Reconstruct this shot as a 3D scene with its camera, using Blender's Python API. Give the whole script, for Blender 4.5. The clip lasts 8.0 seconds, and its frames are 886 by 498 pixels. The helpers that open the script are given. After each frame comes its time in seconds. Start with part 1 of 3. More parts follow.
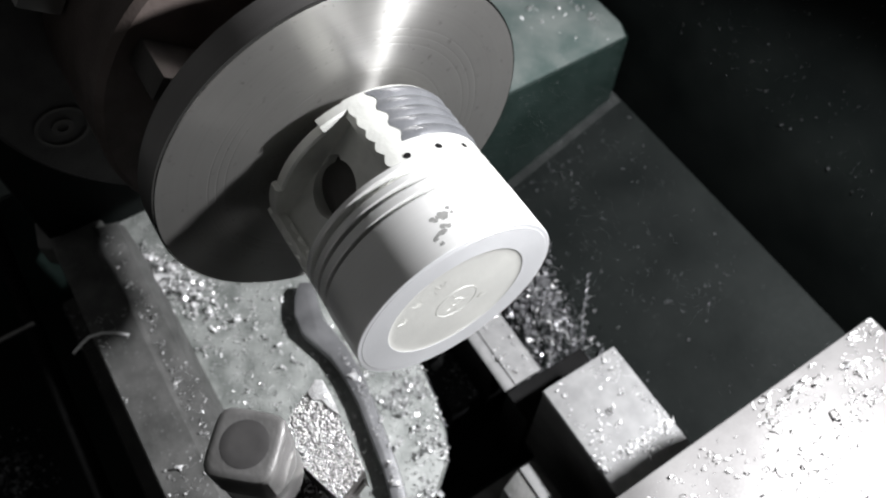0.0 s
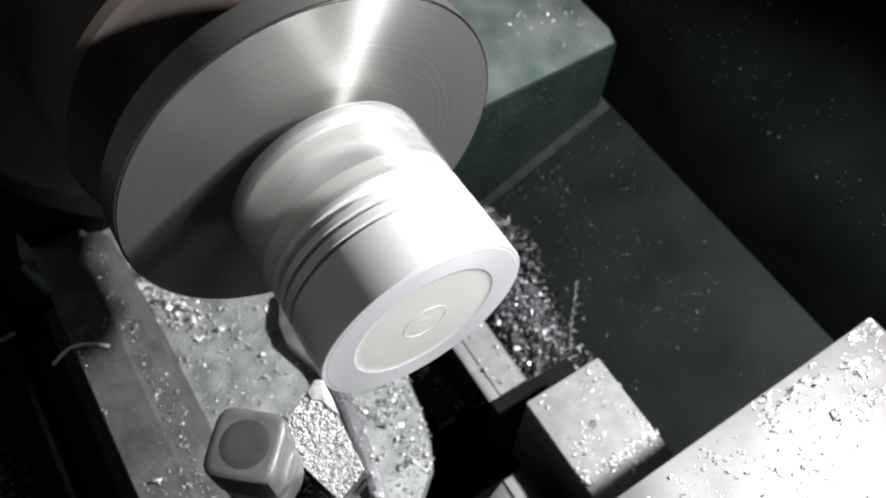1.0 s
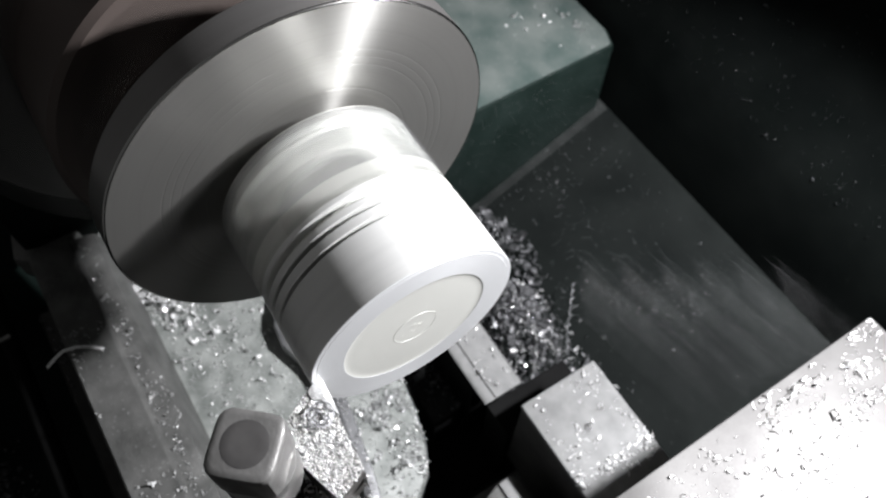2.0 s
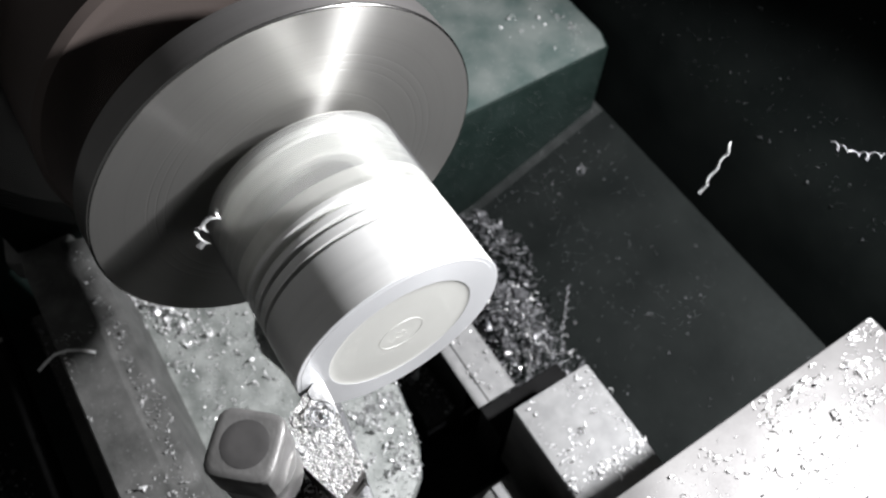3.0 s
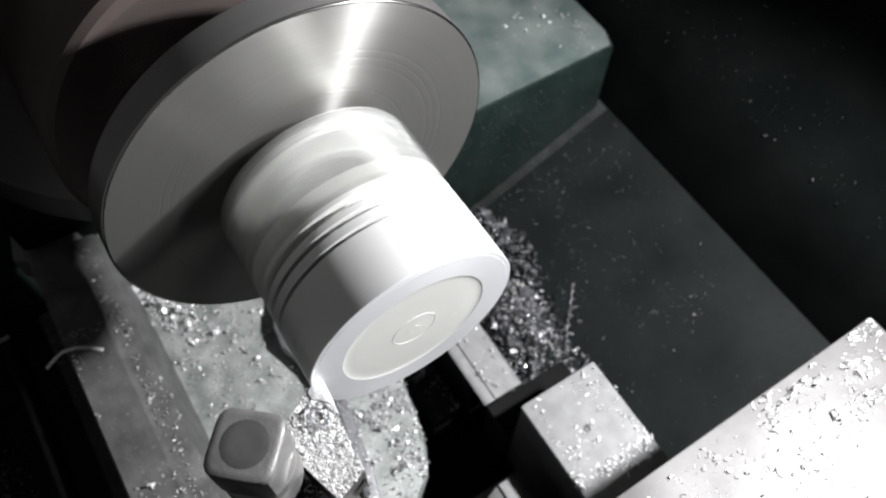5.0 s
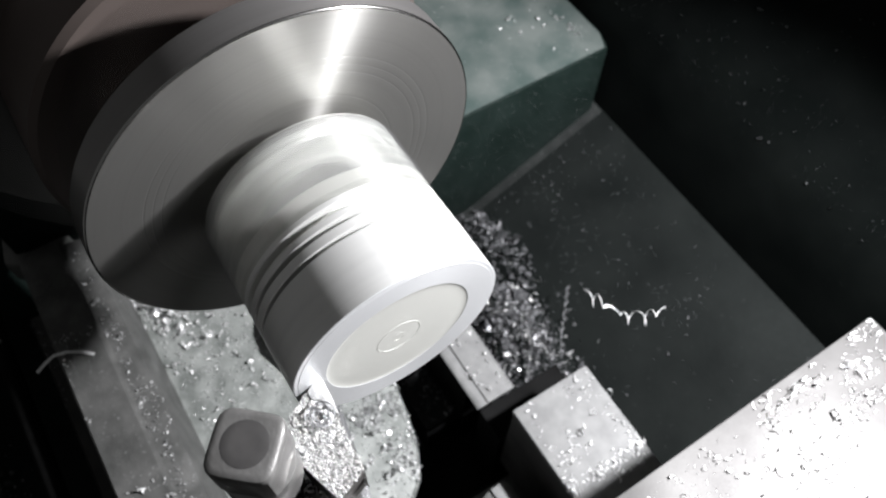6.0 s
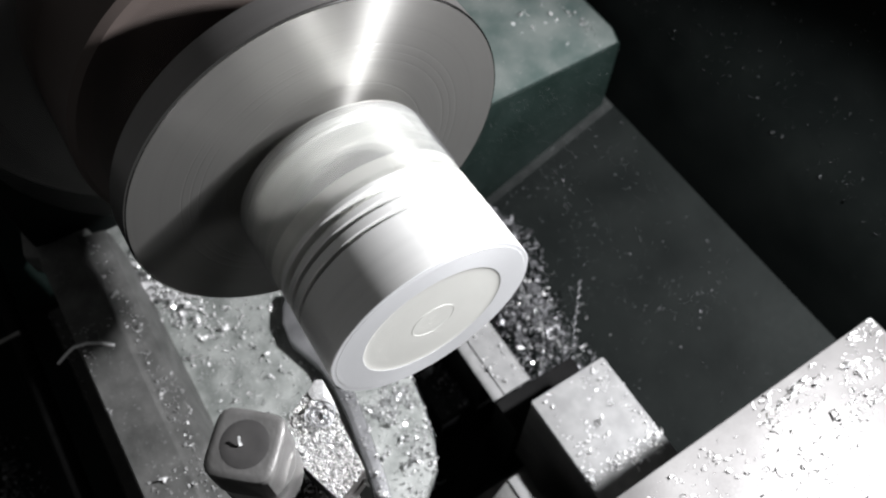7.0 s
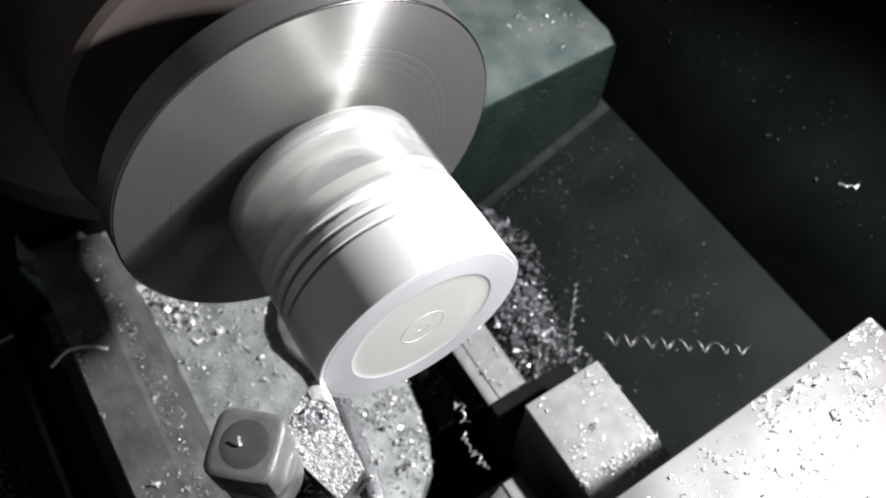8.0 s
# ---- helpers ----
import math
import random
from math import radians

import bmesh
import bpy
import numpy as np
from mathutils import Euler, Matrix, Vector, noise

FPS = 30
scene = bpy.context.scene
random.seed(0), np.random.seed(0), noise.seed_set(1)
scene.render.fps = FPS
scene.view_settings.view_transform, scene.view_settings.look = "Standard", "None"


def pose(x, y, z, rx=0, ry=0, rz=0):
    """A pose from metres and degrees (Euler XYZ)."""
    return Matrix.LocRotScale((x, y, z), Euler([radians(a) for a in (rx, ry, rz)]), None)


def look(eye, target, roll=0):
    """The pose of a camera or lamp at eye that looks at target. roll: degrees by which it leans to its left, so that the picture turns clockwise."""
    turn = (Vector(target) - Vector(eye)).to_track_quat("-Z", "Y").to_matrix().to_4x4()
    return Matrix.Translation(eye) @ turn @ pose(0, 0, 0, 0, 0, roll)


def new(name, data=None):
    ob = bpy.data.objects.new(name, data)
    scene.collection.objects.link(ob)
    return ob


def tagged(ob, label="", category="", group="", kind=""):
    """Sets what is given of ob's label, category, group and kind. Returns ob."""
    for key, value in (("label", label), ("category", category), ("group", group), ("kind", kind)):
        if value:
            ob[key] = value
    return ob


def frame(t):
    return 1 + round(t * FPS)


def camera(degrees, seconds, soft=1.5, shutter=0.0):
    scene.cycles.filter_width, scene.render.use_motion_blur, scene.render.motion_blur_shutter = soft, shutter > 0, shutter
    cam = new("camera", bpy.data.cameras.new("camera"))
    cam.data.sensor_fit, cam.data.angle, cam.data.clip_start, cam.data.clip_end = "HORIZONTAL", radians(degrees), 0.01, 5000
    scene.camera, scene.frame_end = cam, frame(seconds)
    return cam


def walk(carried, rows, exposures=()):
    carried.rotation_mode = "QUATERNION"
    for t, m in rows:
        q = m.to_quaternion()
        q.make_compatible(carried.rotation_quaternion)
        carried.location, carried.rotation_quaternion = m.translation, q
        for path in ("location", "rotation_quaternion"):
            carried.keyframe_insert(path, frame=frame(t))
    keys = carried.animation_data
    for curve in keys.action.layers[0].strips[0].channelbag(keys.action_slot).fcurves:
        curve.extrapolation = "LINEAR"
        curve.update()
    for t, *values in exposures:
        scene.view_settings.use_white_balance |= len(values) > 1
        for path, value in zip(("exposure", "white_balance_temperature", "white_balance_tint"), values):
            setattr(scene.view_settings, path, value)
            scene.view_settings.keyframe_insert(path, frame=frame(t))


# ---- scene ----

# Lengths below are in piston radii from the point where the spindle axis meets the piston crown:
# x along the spindle towards the tailstock, y towards the back of the lathe, z up.
U = 0.040          # piston radius, metres
DROP = 10.3        # the chip tray lies this far under the spindle axis, and is the world's z = 0


def W(x, y, z):
    return Vector((x * U, y * U, (z + DROP) * U))


# ---- the camera rides on the cross slide ----
cam = camera(59.2, 8.0, soft=2.1, shutter=2.0)
# a small lens close to its subject: sharp at the piston, soft at the bed and behind
cam.data.dof.use_dof, cam.data.dof.focus_distance, cam.data.dof.aperture_fstop = True, 0.262, 18.0
# seconds, cross feed, axial feed of the slide
FEED = [
    (0.0, 0.0, 0.0), (0.37, 0.0, 0.0), (0.5, 0.107, -0.013), (0.6, 0.215, -0.015), (0.7, 0.28, -0.017), (0.8, 0.298, -0.018),
    (0.9, 0.325, -0.019), (1.0, 0.341, -0.019), (1.5, 0.382, -0.021), (1.7, 0.402, -0.020), (2.25, 0.47, -0.014), (2.8, 0.538, -0.008),
    (3.0, 0.571, -0.006), (3.2, 0.597, -0.006), (3.3, 0.606, -0.006), (3.4, 0.578, -0.006), (3.5, 0.476, -0.005), (3.6, 0.366, -0.018),
    (3.7, 0.303, -0.030), (3.8, 0.302, -0.036), (4.0, 0.348, -0.037), (4.5, 0.391, -0.031), (4.7, 0.408, -0.030), (5.25, 0.50, -0.025),
    (5.8, 0.588, -0.020), (6.0, 0.602, -0.019), (6.2, 0.612, -0.020), (6.4, 0.582, -0.023), (6.5, 0.51, -0.026), (6.6, 0.442, -0.032),
    (6.7, 0.376, -0.038), (6.8, 0.302, -0.042), (6.9, 0.269, -0.045), (7.0, 0.270, -0.046), (7.2, 0.312, -0.049), (7.4, 0.340, -0.052),
    (7.5, 0.352, -0.052), (8.0, 0.382, -0.053),
]
EYE = (2.438, -1.848, 6.177)
walk(cam, [(t, Matrix.Translation(W(EYE[0] + e, EYE[1] + s, EYE[2])) @ pose(0, 0, 0, 30.163, -1.206, 57.595)) for t, s, e in FEED])

# ---- light: one hooded machine lamp behind the work, and the dim workshop ----
scene.view_settings.exposure = 0.0
world = bpy.data.worlds.new("workshop")
scene.world = world
world.use_nodes = True
world.node_tree.nodes["Background"].inputs[0].default_value = (0.95, 0.96, 0.96, 1)
world.node_tree.nodes["Background"].inputs[1].default_value = 0.063
LAMP = (2.94, 7.5, 5.2)
lamp = new("machine_lamp", bpy.data.lights.new("machine_lamp", "SPOT"))
lamp.data.energy, lamp.data.color, lamp.data.shadow_soft_size = 30.5, (0.97, 0.972, 1.0), 0.012
lamp.data.spot_size, lamp.data.spot_blend = radians(100), 0.35
lamp.matrix_world = look(W(*LAMP), W(-0.5, 0.0, -6.0))


# ---- materials ----
def nodes_of(name):
    m = bpy.data.materials.new(name)
    m.use_nodes = True
    return m, m.node_tree.nodes, m.node_tree.links, m.node_tree.nodes["Principled BSDF"]


def surface(name, dark, light, rough=(0.4, 0.6), metal=0.0, grain=90.0, blotch=14.0, bump=0.15, speck=0.0, speck_colour=(0.6, 0.62, 0.62), spec=0.5):
    """A worn surface: blotches between two colours, grain in roughness and relief, and fine bright specks."""
    m, n, l, b = nodes_of(name)
    tc = n.new("ShaderNodeTexCoord")
    big, fine = n.new("ShaderNodeTexNoise"), n.new("ShaderNodeTexNoise")
    big.inputs["Scale"].default_value, big.inputs["Detail"].default_value = blotch, 6
    fine.inputs["Scale"].default_value, fine.inputs["Detail"].default_value = grain * 6, 4
    for t in (big, fine):
        l.new(tc.outputs["Object"], t.inputs["Vector"])
    mix = n.new("ShaderNodeValToRGB")
    mix.color_ramp.elements[0].position, mix.color_ramp.elements[1].position = 0.34, 0.68
    mix.color_ramp.elements[0].color, mix.color_ramp.elements[1].color = (*dark, 1), (*light, 1)
    l.new(big.outputs["Fac"], mix.inputs["Fac"])
    colour = mix.outputs["Color"]
    if speck:
        ramp, blend = n.new("ShaderNodeValToRGB"), n.new("ShaderNodeMixRGB")
        ramp.color_ramp.elements[0].position, ramp.color_ramp.elements[1].position = 0.66, 0.72
        scale = n.new("ShaderNodeMath")
        scale.operation, scale.inputs[1].default_value = "MULTIPLY", speck
        l.new(fine.outputs["Fac"], ramp.inputs["Fac"])
        l.new(ramp.outputs["Color"], scale.inputs[0])
        l.new(scale.outputs[0], blend.inputs["Fac"])
        l.new(colour, blend.inputs[1])
        blend.inputs[2].default_value = (*speck_colour, 1)
        colour = blend.outputs[0]
    l.new(colour, b.inputs["Base Color"])
    rr = n.new("ShaderNodeMapRange")
    rr.inputs["To Min"].default_value, rr.inputs["To Max"].default_value = rough
    l.new(fine.outputs["Fac"], rr.inputs["Value"])
    l.new(rr.outputs["Result"], b.inputs["Roughness"])
    b.inputs["Metallic"].default_value = metal
    b.inputs["Specular IOR Level"].default_value = spec
    bp = n.new("ShaderNodeBump")
    bp.inputs["Strength"].default_value, bp.inputs["Distance"].default_value = bump, 0.0006
    l.new(fine.outputs["Fac"], bp.inputs["Height"])
    l.new(bp.outputs["Normal"], b.inputs["Normal"])
    return m


def turned(name, colour, rough, rings=900.0, aniso=0.75, bump=0.12, streak=0.25, metal=1.0, dirt=0.0):
    """Metal turned in a lathe: rings about the x axis, with the drawn-out highlight that they give."""
    m, n, l, b = nodes_of(name)
    tc, sep = n.new("ShaderNodeTexCoord"), n.new("ShaderNodeSeparateXYZ")
    l.new(tc.outputs["Object"], sep.inputs[0])
    comb, length = n.new("ShaderNodeCombineXYZ"), n.new("ShaderNodeVectorMath")
    length.operation = "LENGTH"
    l.new(sep.outputs["Y"], comb.inputs["Y"])
    l.new(sep.outputs["Z"], comb.inputs["Z"])
    l.new(comb.outputs[0], length.inputs[0])
    at = n.new("ShaderNodeCombineXYZ")
    l.new(sep.outputs["X"], at.inputs["X"])
    l.new(length.outputs["Value"], at.inputs["Y"])
    ring = n.new("ShaderNodeTexNoise")
    ring.noise_dimensions = "2D"
    ring.inputs["Scale"].default_value, ring.inputs["Detail"].default_value = rings, 3
    l.new(at.outputs[0], ring.inputs["Vector"])
    wide = n.new("ShaderNodeTexNoise")
    wide.inputs["Scale"].default_value, wide.inputs["Detail"].default_value = 45, 5
    l.new(tc.outputs["Object"], wide.inputs["Vector"])
    ramp = n.new("ShaderNodeMixRGB")
    ramp.inputs[1].default_value = (*[c * (1 - streak) for c in colour], 1)
    ramp.inputs[2].default_value = (*colour, 1)
    both = n.new("ShaderNodeMath")
    both.operation = "MULTIPLY_ADD"
    both.inputs[1].default_value = 0.6
    l.new(ring.outputs["Fac"], both.inputs[0])
    l.new(wide.outputs["Fac"], both.inputs[2])
    l.new(both.outputs[0], ramp.inputs[0])
    colour = ramp.outputs[0]
    if dirt:
        spot, cut, stain = n.new("ShaderNodeTexNoise"), n.new("ShaderNodeValToRGB"), n.new("ShaderNodeMixRGB")
        spot.inputs["Scale"].default_value, spot.inputs["Detail"].default_value = 260, 5
        cut.color_ramp.elements[0].position, cut.color_ramp.elements[1].position = 0.63, 0.74
        cut.color_ramp.elements[1].color = (dirt, dirt, dirt, 1)
        l.new(tc.outputs["Object"], spot.inputs["Vector"])
        l.new(spot.outputs["Fac"], cut.inputs["Fac"])
        l.new(cut.outputs["Color"], stain.inputs[0])
        l.new(colour, stain.inputs[1])
        stain.inputs[2].default_value = (0.06, 0.055, 0.05, 1)
        colour = stain.outputs[0]
    l.new(colour, b.inputs["Base Color"])
    rr = n.new("ShaderNodeMapRange")
    rr.inputs["To Min"].default_value, rr.inputs["To Max"].default_value = rough - 0.09, rough + 0.10
    l.new(wide.outputs["Fac"], rr.inputs["Value"])
    l.new(rr.outputs["Result"], b.inputs["Roughness"])
    b.inputs["Metallic"].default_value = metal
    b.inputs["Anisotropic"].default_value = aniso
    b.inputs["Anisotropic Rotation"].default_value = 0.25
    tan = n.new("ShaderNodeTangent")
    tan.direction_type, tan.axis = "RADIAL", "X"
    l.new(tan.outputs[0], b.inputs["Tangent"])
    bp = n.new("ShaderNodeBump")
    bp.inputs["Strength"].default_value, bp.inputs["Distance"].default_value = bump, 0.0003
    l.new(ring.outputs["Fac"], bp.inputs["Height"])
    l.new(bp.outputs["Normal"], b.inputs["Normal"])
    return m


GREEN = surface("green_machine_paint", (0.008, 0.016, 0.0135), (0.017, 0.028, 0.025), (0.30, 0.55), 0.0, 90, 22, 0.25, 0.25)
GREEN_DIRTY = surface("grimy_green_paint", (0.175, 0.188, 0.178), (0.36, 0.374, 0.36), (0.35, 0.65), 0.0, 70, 60, 0.6, 0.5)
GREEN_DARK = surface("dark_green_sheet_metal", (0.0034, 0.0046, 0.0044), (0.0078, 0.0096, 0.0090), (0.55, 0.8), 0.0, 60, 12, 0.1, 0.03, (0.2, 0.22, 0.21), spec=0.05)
FOOT_PALE = surface("pale_grey_green", (0.075, 0.105, 0.098), (0.17, 0.192, 0.182), (0.35, 0.6), 0.0, 70, 30, 0.5, 0.5)
GRIME_DIM = surface("thin_grime_on_tray", (0.011, 0.013, 0.0125), (0.021, 0.024, 0.023), (0.5, 0.7), 0.0, 70, 40, 0.5, 0.2, spec=0.15)
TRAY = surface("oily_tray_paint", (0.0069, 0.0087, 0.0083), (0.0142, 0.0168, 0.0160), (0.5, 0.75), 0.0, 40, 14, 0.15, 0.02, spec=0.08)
SUMP = surface("oily_shaded_casting", (0.010, 0.0103, 0.0105), (0.019, 0.0195, 0.020), (0.5, 0.7), 0.0, 70, 30, 0.3, 0.05, spec=0.15)
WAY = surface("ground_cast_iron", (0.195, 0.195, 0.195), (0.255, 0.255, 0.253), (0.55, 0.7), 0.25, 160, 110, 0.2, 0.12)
WAY_DULL = surface("dull_oily_cast_iron", (0.090, 0.091, 0.088), (0.170, 0.170, 0.165), (0.35, 0.6), 0.35, 90, 60, 0.4, 0.45)
WRENCH = surface("oily_wrench_steel", (0.15, 0.152, 0.158), (0.27, 0.272, 0.28), (0.35, 0.55), 0.5, 120, 40, 0.3, 0.2)
PLATE = surface("ground_steel_plate", (0.066, 0.064, 0.063), (0.110, 0.1075, 0.1055), (0.48, 0.62), 0.7, 150, 30, 0.05)
STEEL_DARK = surface("oil_blackened_steel", (0.06, 0.058, 0.055), (0.11, 0.105, 0.10), (0.35, 0.55), 0.6, 120, 40, 0.25)
TIP = surface("dusted_carbide", (0.45, 0.45, 0.45), (0.72, 0.72, 0.72), (0.3, 0.5), 0.5, 300, 400, 0.4)
# near-black for the chuck's blackened steel and for bed faces painted as shaded
STEEL_BLACK = surface("blackened_and_shaded_steel", (0.028, 0.027, 0.026), (0.055, 0.053, 0.051), (0.45, 0.65), 0.3, 120, 60, 0.2)
BLACKED = surface("blackened_bolt_face", (0.03, 0.029, 0.029), (0.055, 0.053, 0.052), (0.5, 0.7), 0.1, 60, 70, 0.08, spec=0.2)
BOLT = surface("worn_bolt_steel", (0.175, 0.172, 0.167), (0.27, 0.265, 0.26), (0.30, 0.42), 0.7, 120, 90, 0.2)
STEEL = surface("worn_tool_steel", (0.30, 0.30, 0.295), (0.45, 0.44, 0.43), (0.28, 0.45), 0.9, 120, 60, 0.2)
RUSTY = surface("brown_stained_steel", (0.075, 0.06, 0.054), (0.15, 0.122, 0.112), (0.4, 0.6), 0.6, 100, 40, 0.3)
SWARF_CAKE = surface("caked_wet_swarf", (0.22, 0.22, 0.22), (0.52, 0.52, 0.51), (0.24, 0.46), 0.85, 300, 900, 0.6)
CHIP = surface("bright_aluminium_chip", (0.80, 0.80, 0.80), (0.92, 0.92, 0.92), (0.18, 0.42), 0.5, 200, 300, 0.2)
CHIP_PALE = surface("pale_aluminium_chip", (0.82, 0.82, 0.82), (0.92, 0.92, 0.92), (0.25, 0.45), 0.2, 200, 300, 0.2)
CHIP_MID = surface("dusty_aluminium_chip", (0.45, 0.455, 0.455), (0.78, 0.785, 0.785), (0.2, 0.45), 0.45, 200, 300, 0.2)
CHIP_DULL = surface("oily_aluminium_chip", (0.075, 0.077, 0.081), (0.30, 0.30, 0.312), (0.25, 0.55), 0.35, 200, 300, 0.2)
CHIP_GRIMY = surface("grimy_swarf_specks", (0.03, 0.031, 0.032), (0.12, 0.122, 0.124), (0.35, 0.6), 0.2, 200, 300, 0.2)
DISC = turned("turned_steel_face", (0.325, 0.320, 0.306), 0.335, 700, 0.935, 0.05, 0.2, 0.84, 0.35)
RIM = turned("turned_steel_edge", (0.29, 0.28, 0.275), 0.32, 900, 0.7, 0.1, 0.2, 0.8)
POLISHED = surface("polished_steel_arris", (0.55, 0.54, 0.53), (0.65, 0.64, 0.62), (0.12, 0.22), 1.0, 120, 60, 0.05)
ALU = turned("turned_aluminium", (0.82, 0.82, 0.805), 0.42, 1500, 0.4, 0.06, 0.14, 0.62)
CROWN = turned("cut_aluminium_crown", (0.80, 0.808, 0.82), 0.40, 2500, 0.45, 0.06, 0.10, 0.58)
DISH = surface("satin_cast_dish", (0.60, 0.60, 0.568), (0.67, 0.67, 0.632), (0.42, 0.55), 0.45, 200, 60, 0.12)
CAST = surface("cast_aluminium", (0.55, 0.555, 0.53), (0.66, 0.665, 0.63), (0.42, 0.58), 0.55, 120, 120, 0.15)
COAT = surface("graphite_skirt_coating", (0.085, 0.088, 0.094), (0.12, 0.123, 0.13), (0.24, 0.34), 0.2, 200, 90, 0.15)
STAIN = surface("dark_oxide_and_groove", (0.16, 0.16, 0.155), (0.24, 0.24, 0.23), (0.5, 0.7), 0.3, 300, 300, 0.3)
# black that stands in for deep shade in the bed and in holes
BLACK = surface("shade_black", (0.003, 0.003, 0.003), (0.007, 0.007, 0.007), (0.6, 0.8), 0.0, 100, 40, 0.2, spec=0.08)


# ---- building ----
def thing(name, label, category, at=(0, 0, 0), group="", kind=""):
    ob = new(name)
    ob.empty_display_size = 0.01
    ob.location = W(*at)
    return tagged(ob, label, category, group, kind)


def origin_of(ob):
    p = Vector((0, 0, 0))
    while ob is not None:
        p += ob.location
        ob = ob.parent
    return p


def part(name, bm, material, parent=None, label="", smooth=True, base=(0, 0, 0)):
    """Links bm, drawn in piston radii from the crown, as one mesh under its thing; with no parent it stands at base."""
    o = origin_of(parent) if parent else W(*base)
    for v in bm.verts:
        v.co = W(*v.co) - o
    bmesh.ops.recalc_face_normals(bm, faces=bm.faces)
    me = bpy.data.meshes.new(name)
    bm.to_mesh(me)
    bm.free()
    me.materials.append(material)
    if smooth:
        me.shade_smooth()
        me.set_sharp_from_angle(angle=radians(32))
    ob = new(name, me)
    if parent:
        ob.parent = parent
    else:
        ob.location = o
    return tagged(ob, label) if label else ob


def lathe(profile, seg=128, start=0.0, sweep=360.0, bm=None):
    """Turns a profile of (x, radius) about the spindle axis."""
    bm = bm or bmesh.new()
    full = sweep >= 360
    rings = []
    count = seg if full else seg + 1
    for k in range(count):
        a = radians(start + sweep * k / seg)
        rings.append([bm.verts.new((x, r * math.cos(a), r * math.sin(a))) for x, r in profile])
    for k in range(seg):
        p, q = rings[k], rings[(k + 1) % count]
        for i in range(len(profile) - 1):
            bm.faces.new((p[i], p[i + 1], q[i + 1], q[i]))
    bmesh.ops.remove_doubles(bm, verts=bm.verts, dist=1e-5)
    return bm


def soften(bm, width, segments=2, angle=25):
    edges = [e for e in bm.edges if len(e.link_faces) == 2 and e.calc_face_angle(0) > radians(angle)]
    bmesh.ops.bevel(bm, geom=edges, offset=width, segments=segments, profile=0.6, affect="EDGES", clamp_overlap=True)
    return bm


def extrude(poly, place, a, b, bevel=0.0):
    """A prism: the polygon in two coordinates, from a to b along the third; place(u, v, w) gives x, y, z."""
    bm = bmesh.new()
    low = [bm.verts.new(place(u, v, a)) for u, v in poly]
    top = [bm.verts.new(place(u, v, b)) for u, v in poly]
    n = len(poly)
    bm.faces.new(low)
    bm.faces.new(top)
    for i in range(n):
        bm.faces.new((low[i], low[(i + 1) % n], top[(i + 1) % n], top[i]))
    bmesh.ops.recalc_face_normals(bm, faces=bm.faces)
    return soften(bm, bevel) if bevel else bm


def upright(u, v, w):
    return (u, v, w)


def along(u, v, w):
    return (w, u, v)


def box(x0, x1, y0, y1, z0, z1, bevel=0.0):
    return extrude([(x0, y0), (x1, y0), (x1, y1), (x0, y1)], upright, z0, z1, bevel)


def ellipse_arc(cx, cy, rx, ry, a0, a1, n):
    return [(cx + rx * math.cos(radians(a0 + (a1 - a0) * i / n)), cy + ry * math.sin(radians(a0 + (a1 - a0) * i / n))) for i in range(n + 1)]


def ribbon(points, width):
    """A thin bent ribbon of metal along a line of points."""
    bm = bmesh.new()
    rows = []
    for i, p in enumerate(points):
        d = (Vector(points[min(i + 1, len(points) - 1)]) - Vector(points[max(i - 1, 0)])).normalized()
        side = d.cross(Vector((0.3, 0.2, 1))).normalized() * width / 2
        up = side.cross(d).normalized() * width * 0.12
        p = Vector(p)
        rows.append([bm.verts.new(q) for q in (p - side + up, p + side + up, p + side - up, p - side - up)])
    for a, b in zip(rows, rows[1:]):
        for k in range(4):
            bm.faces.new((a[k], a[(k + 1) % 4], b[(k + 1) % 4], b[k]))
    bm.faces.new(rows[0])
    bm.faces.new(rows[-1])
    return bm


# ---- the setting: tray, splash guard, room ----
def tray_z(y):
    """Height of the chip tray, whose back rises to the splash guard."""
    return -10.3 + 0.474 * max(0.0, y - 5.2)


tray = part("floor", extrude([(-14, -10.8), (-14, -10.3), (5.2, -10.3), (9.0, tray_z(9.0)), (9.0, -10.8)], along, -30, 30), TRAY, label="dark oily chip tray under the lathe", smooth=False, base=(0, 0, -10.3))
tagged(tray, category="chip tray", kind="structure")
# the guard stands upright behind the tray and bends back in a curve
GUARD = [(9.002, -10.8), (9.002, -8.4985), (9.06, -7.2), (9.16, -6.2), (9.32, -5.5), (9.56, -4.9), (9.9, -4.3), (10.4, -3.6), (11.2, -2.6), (12.2, -1.2), (13.4, 1.0), (14.6, 6.0)]
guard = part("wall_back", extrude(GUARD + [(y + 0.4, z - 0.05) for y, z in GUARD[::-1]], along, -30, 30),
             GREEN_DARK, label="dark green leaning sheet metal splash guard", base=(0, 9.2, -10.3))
tagged(guard, category="splash guard", kind="structure")

# ---- the lathe bed ----
bed = thing("lathe_bed", "grimy green cast lathe bed with ground steel ways, littered with chips", "lathe bed", (0, 0, -10.3))
# web between the ways, with a rounded opening
web = [(-14, -2.75), (-14, 1.25), (-3.1, 1.25)] + [(-2.35, 1.04), (-1.64, 0.93), (-0.99, 0.75), (-0.55, 0.52), (-0.28, 0.2), (-0.06, -0.1), (0.05, -0.6), (0.1, -2.75)]
part("web", extrude(web, upright, -8.3, -7.7, 0.2), GREEN_DIRTY, bed, "grimy grey-green casting covered in chips")
